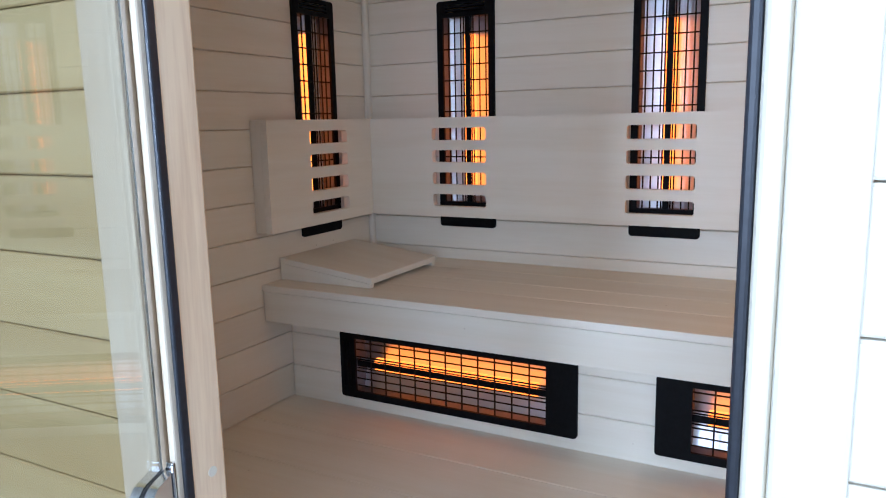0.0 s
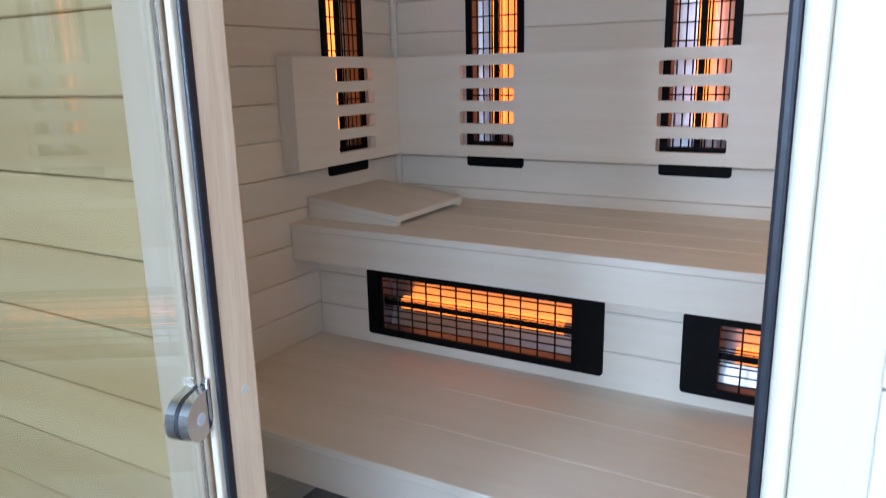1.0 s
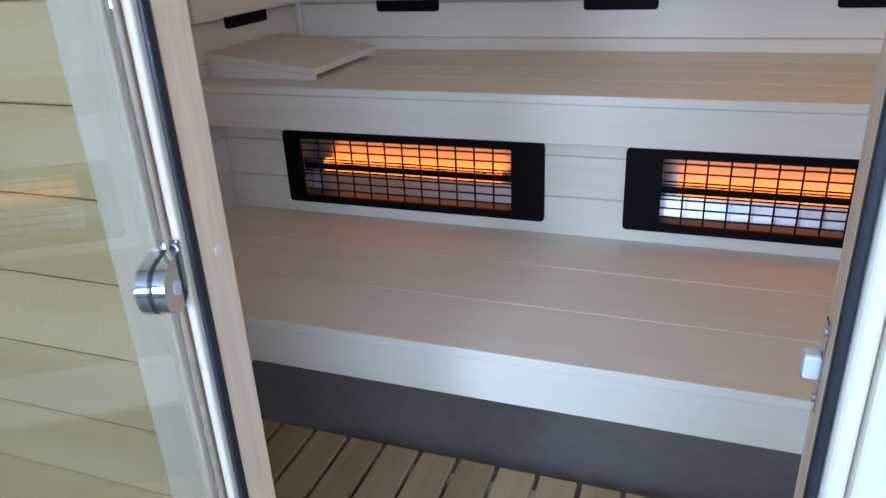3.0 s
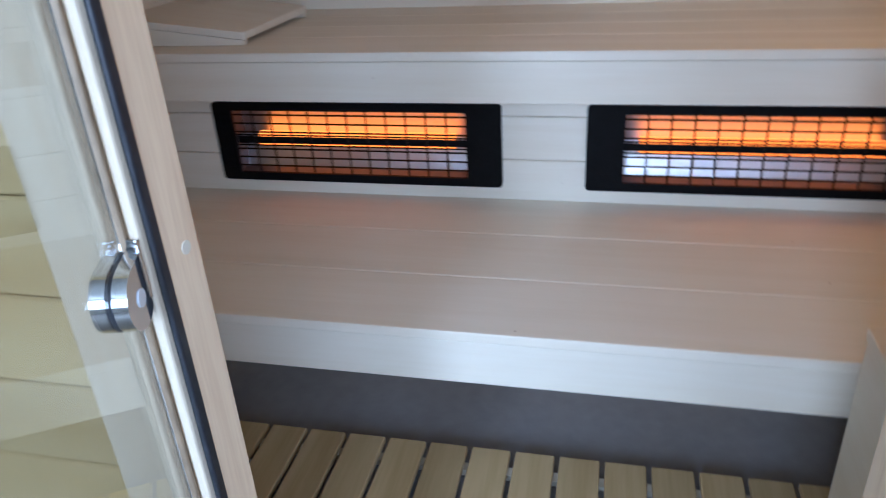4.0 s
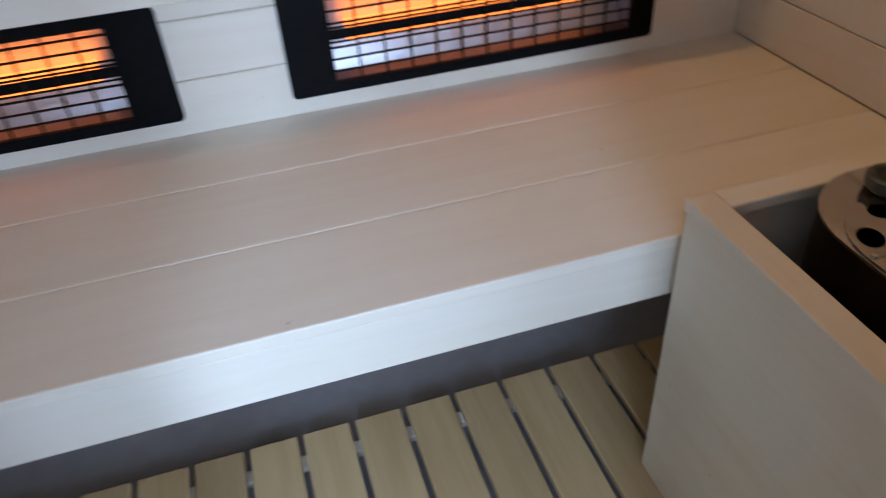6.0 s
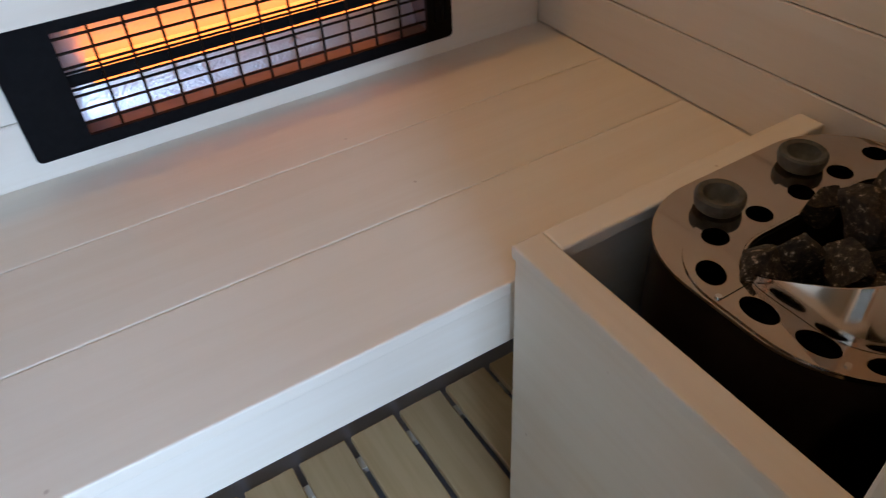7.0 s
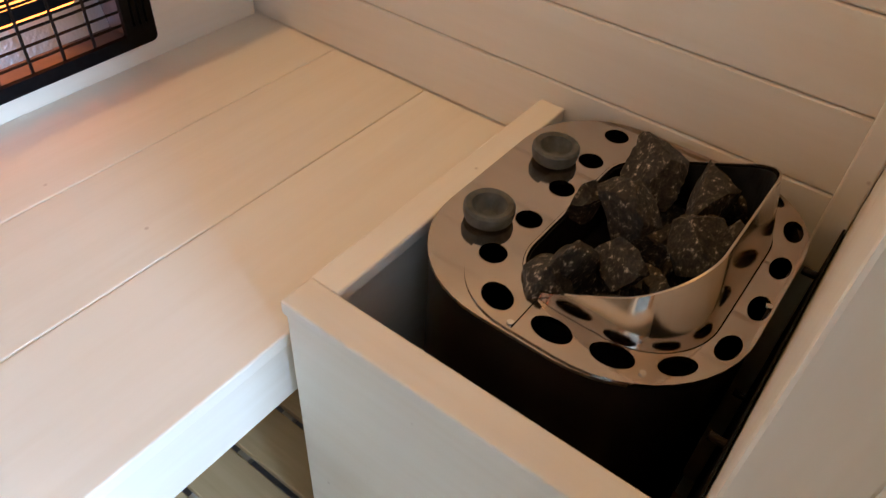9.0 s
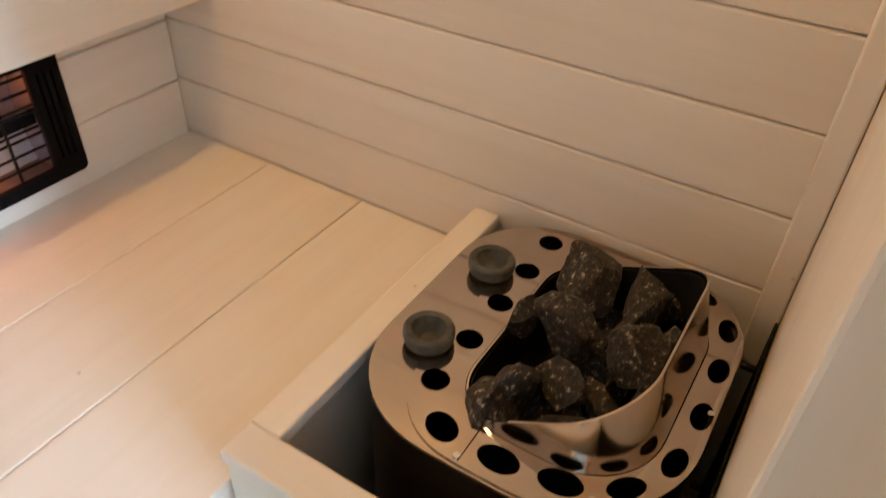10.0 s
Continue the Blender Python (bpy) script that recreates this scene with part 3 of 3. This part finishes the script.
def blob(x0, x1, y0, y1, r):
    """A rounded rectangle with points every centimetre along its sides."""
    pts = rounded(x0, x1, y0, y1, r, 12)
    out = []
    for a, b in zip(pts, pts[1:] + pts[:1]):
        n = max(1, round(math.dist(a, b) / 0.012))
        out += [(a[0] + (b[0] - a[0]) * i / n, a[1] + (b[1] - a[1]) * i / n) for i in range(n)]
    return out


outer = blob(0.733, 1.136, -1.006, -0.653, (0.120, 0.125, 0.147, 0.110))
ring = blob(0.7365, 1.133, -1.008, -0.7165, (0.060, 0.090, 0.143, 0.107))
HOOD = blob(0.785, 1.083, -0.974, -0.766, (0.060, 0.070, 0.085, 0.072))
LEAN = 0.24  # how far the hood leans in for its height


# oval holes round the hood: place, half axes, turn of the long axis
OVALS = [(x, -0.743, 0.0155, 0.0155, 0) for x in (0.813, 0.884, 0.956, 1.027, 1.096)]
OVALS += [(0.765, -0.781, 0.020, 0.0155, 62), (0.762, -0.846, 0.022, 0.0150, 90), (0.772, -0.906, 0.022, 0.0145, 102), (0.800, -0.960, 0.020, 0.0115, 138)]
OVALS += [(0.852, -0.989, 0.020, 0.0110, 172), (0.922, -0.9945, 0.020, 0.0110, 0), (0.994, -0.992, 0.020, 0.0110, 0), (1.0625, -0.984, 0.020, 0.0110, 12), (1.106, -0.946, 0.016, 0.0100, 60)]
holes = []
for cx, cy, ra, rb, lean in OVALS:
    c, d = math.cos(radians(lean)), math.sin(radians(lean))
    ring_pts = [(ra * math.cos(radians(15 * j)), rb * math.sin(radians(15 * j))) for j in range(24)]
    holes.append([(cx + u * c - v * d, cy + u * d + v * c) for u, v in ring_pts])
fl = plate(outer, [HOOD] + holes, lambda u, v, w: (u, v, ZF - w), 0.004)
part("flange", fl, steel, sh, "polished steel flange with oval holes")
part("ring", plate(ring, [HOOD] + holes, lambda u, v, w: (u, v, ZF + 0.0005 + w), 0.0018), steel, sh, "polished steel ring around the hood")


def tube_wall(loop, z0, z1, t, inward=0.0):
    """A sheet wall standing on a loop; z1 may depend on the place."""
    bm = bmesh.new()
    n = len(loop)
    inner = []
    for i in range(n):
        (ax, ay), (bx, by) = loop[i - 1], loop[(i + 1) % n]
        d = Vector((ay - by, bx - ax))
        inner.append(d.normalized() if d.length > 1e-9 else Vector((0.0, 0.0)))
    rings = []
    for s, lo in ((0.0, True), (0.0, False), (t, False), (t, True)):
        ring = []
        for (x, y), d in zip(loop, inner):
            z = z0 if lo else z1(x, y)
            off = s + inward * max(z - ZF, 0)
            ring.append(bm.verts.new((x + d.x * off, y + d.y * off, z)))
        rings.append(ring)
    for a, b in zip(rings, rings[1:] + rings[:1]):
        for i in range(n):
            bm.faces.new((a[i], a[(i + 1) % n], b[(i + 1) % n], b[i]))
    return bm


def rise(x, y):
    s = min(max((-0.800 - y) / 0.16, 0), 1.15)
    return ZF + 0.003 + 0.080 * s


part("hood", tube_wall(HOOD, ZF - 0.001, rise, 0.0025, LEAN), hood_steel, sh, "mirror-polished slanting steel hood", True)
part("liner", tube_wall([(0.9385 + (x - 0.9385) * 0.975, -0.873 + (y + 0.873) * 0.965) for x, y in HOOD], 0.45, lambda x, y: rise(x, y) - 0.004, 0.002, LEAN), inner_dark, sh, "near-black inner liner")
part("body", tube_wall([(0.9345 + (x - 0.9345) * 0.99, -0.83 + (y + 0.83) * 0.988) for x, y in outer], 0.13, lambda x, y: ZF - 0.0045, 0.003), body_steel, sh, "dark steel body", True)
part("base", plate(outer, [], lambda u, v, w: (u, v, 0.13 - w), 0.006), body_steel, sh)
for x, y in ((0.82, -0.72), (1.05, -0.72), (0.82, -0.93), (1.05, -0.93)):
    part("foot", rod((x, y, 0.0222), (x, y, 0.126), 0.018, 14), body_steel, sh)
part("stone_grate", plate(blob(0.796, 1.084, -0.970, -0.776, 0.05), [], lambda u, v, w: (u, v, 0.53 - w), 0.004), inner_dark, sh)
part("terminal_box", box(0.86, 1.08, -0.985, -0.93, 0.135, 0.24, 0.006), inner_dark, sh, "black connection box")
for x, y in ((0.7435, -0.8105), (0.771, -0.938), (0.93, -1.0015)):
    part("screw", rod((x, y, ZF + 0.0023), (x, y, ZF + 0.0042), 0.0035, 10), chrome, sh)
part("seam", box(0.7390, 0.7835, -0.8149, -0.8137, ZF + 0.0022, ZF + 0.0026), inner_dark, sh, "dark joint in the steel ring")

# bolted shield; its sheet is stretched to stand in for shade behind the heater
hs = thing("heat_shield", (0.95, YS + 0.004, 0.25), "black steel heat shield, widened to darken the gap behind the heater", "heat shield")
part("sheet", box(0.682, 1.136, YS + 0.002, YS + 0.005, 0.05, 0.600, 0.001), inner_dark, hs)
for x in (0.80, 1.09):
    for z in (0.30, 0.55):
        part("bolt", rod((x, YS + 0.005, z), (x, YS + 0.022, z), 0.005, 12), body_steel, hs)

# soapstone dishes on the flange
for x, y in ((0.857, -0.706), (1.002, -0.705)):
    bm = bmesh.new()
    prof = [(0.0, 0.0), (0.022, 0.0), (0.0275, 0.005), (0.0295, 0.014), (0.029, 0.020), (0.0265, 0.0225), (0.020, 0.0210), (0.0165, 0.012), (0.009, 0.005), (0.0, 0.0042)]
    seg = 28
    rings = [[bm.verts.new((x + r * math.cos(2 * math.pi * i / seg), y + r * math.sin(2 * math.pi * i / seg), ZF + 0.0005 + z)) for i in range(seg)] if r else [bm.verts.new((x, y, ZF + 0.0005 + z))] for r, z in prof]
    for a, b in zip(rings, rings[1:]):
        for i in range(seg):
            f = [a[i % len(a)], a[(i + 1) % len(a)], b[(i + 1) % len(b)], b[i % len(b)]]
            f = list(dict.fromkeys(f))
            bm.faces.new(f)
    tagged(link("scent_dish", bm, soapstone, None, "", True), "round grey soapstone dish on the steel flange", "dish", "scent dishes")


# stones in the hood
def stone(x, y, z, sx, sy, sz, seed, turn_z=0.0):
    rng = random.Random(seed)
    bm = bmesh.new()
    bmesh.ops.create_icosphere(bm, subdivisions=4, radius=1.0)
    cuts = []
    for _ in range(13):
        d = Vector((rng.gauss(0, 1), rng.gauss(0, 1), rng.gauss(0, 1))).normalized()
        cuts.append((d, rng.uniform(0.40, 0.68)))
    o = Vector((rng.uniform(0, 50), rng.uniform(0, 50), rng.uniform(0, 50)))
    for v in bm.verts:
        p = v.co.copy()
        for d, lim in cuts:
            over = p.dot(d) - lim
            if over > 0:
                p -= d * over * 0.98
        p *= 1 + 0.10 * noise.noise(p * 1.6 + o) + 0.05 * noise.noise(p * 5 + o) + 0.03 * noise.noise(p * 13 + o)
        v.co = p
    m = Matrix.Translation((x, y, z - 0.010)) @ Matrix.Rotation(turn_z, 4, "Z") @ Matrix.Diagonal((sx * 1.38, sy * 1.38, sz * 1.32, 1))
    bmesh.ops.transform(bm, matrix=m, verts=bm.verts)
    tagged(link("sauna_stone", bm, stone_mat), "rough dark grey sauna stone in the heater hood", "stone", "sauna stones")


STONES = [
    (0.810, -0.806, 0.620, 0.036, 0.032, 0.036), (0.851, -0.818, 0.624, 0.026, 0.038, 0.036), (0.874, -0.858, 0.628, 0.026, 0.034, 0.034),
    (0.945, -0.912, 0.640, 0.048, 0.034, 0.034), (0.955, -0.838, 0.634, 0.040, 0.040, 0.038), (1.030, -0.892, 0.640, 0.050, 0.034, 0.030),
    (1.050, -0.816, 0.630, 0.046, 0.032, 0.036), (0.938, -0.780, 0.630, 0.018, 0.016, 0.030), (0.882, -0.905, 0.616, 0.030, 0.022, 0.018),
    (0.838, -0.893, 0.618, 0.032, 0.020, 0.022), (0.912, -0.938, 0.618, 0.018, 0.018, 0.020), (1.070, -0.925, 0.625, 0.020, 0.020, 0.034),
    (0.992, -0.938, 0.630, 0.034, 0.026, 0.028),
    (0.860, -0.850, 0.570, 0.045, 0.045, 0.034), (0.960, -0.870, 0.575, 0.046, 0.048, 0.034), (1.040, -0.860, 0.575, 0.038, 0.048, 0.036),
]
for i, s in enumerate(STONES):
    stone(*s, 11 + i, i * 1.3)

# ---- unseen lamp assumed on the sauna's ceiling, added for its warm light ----
cl = thing("ceiling_light", (LAMP[0], LAMP[1], ZC), "assumed round warm lamp on the sauna ceiling, unseen", "lamp")
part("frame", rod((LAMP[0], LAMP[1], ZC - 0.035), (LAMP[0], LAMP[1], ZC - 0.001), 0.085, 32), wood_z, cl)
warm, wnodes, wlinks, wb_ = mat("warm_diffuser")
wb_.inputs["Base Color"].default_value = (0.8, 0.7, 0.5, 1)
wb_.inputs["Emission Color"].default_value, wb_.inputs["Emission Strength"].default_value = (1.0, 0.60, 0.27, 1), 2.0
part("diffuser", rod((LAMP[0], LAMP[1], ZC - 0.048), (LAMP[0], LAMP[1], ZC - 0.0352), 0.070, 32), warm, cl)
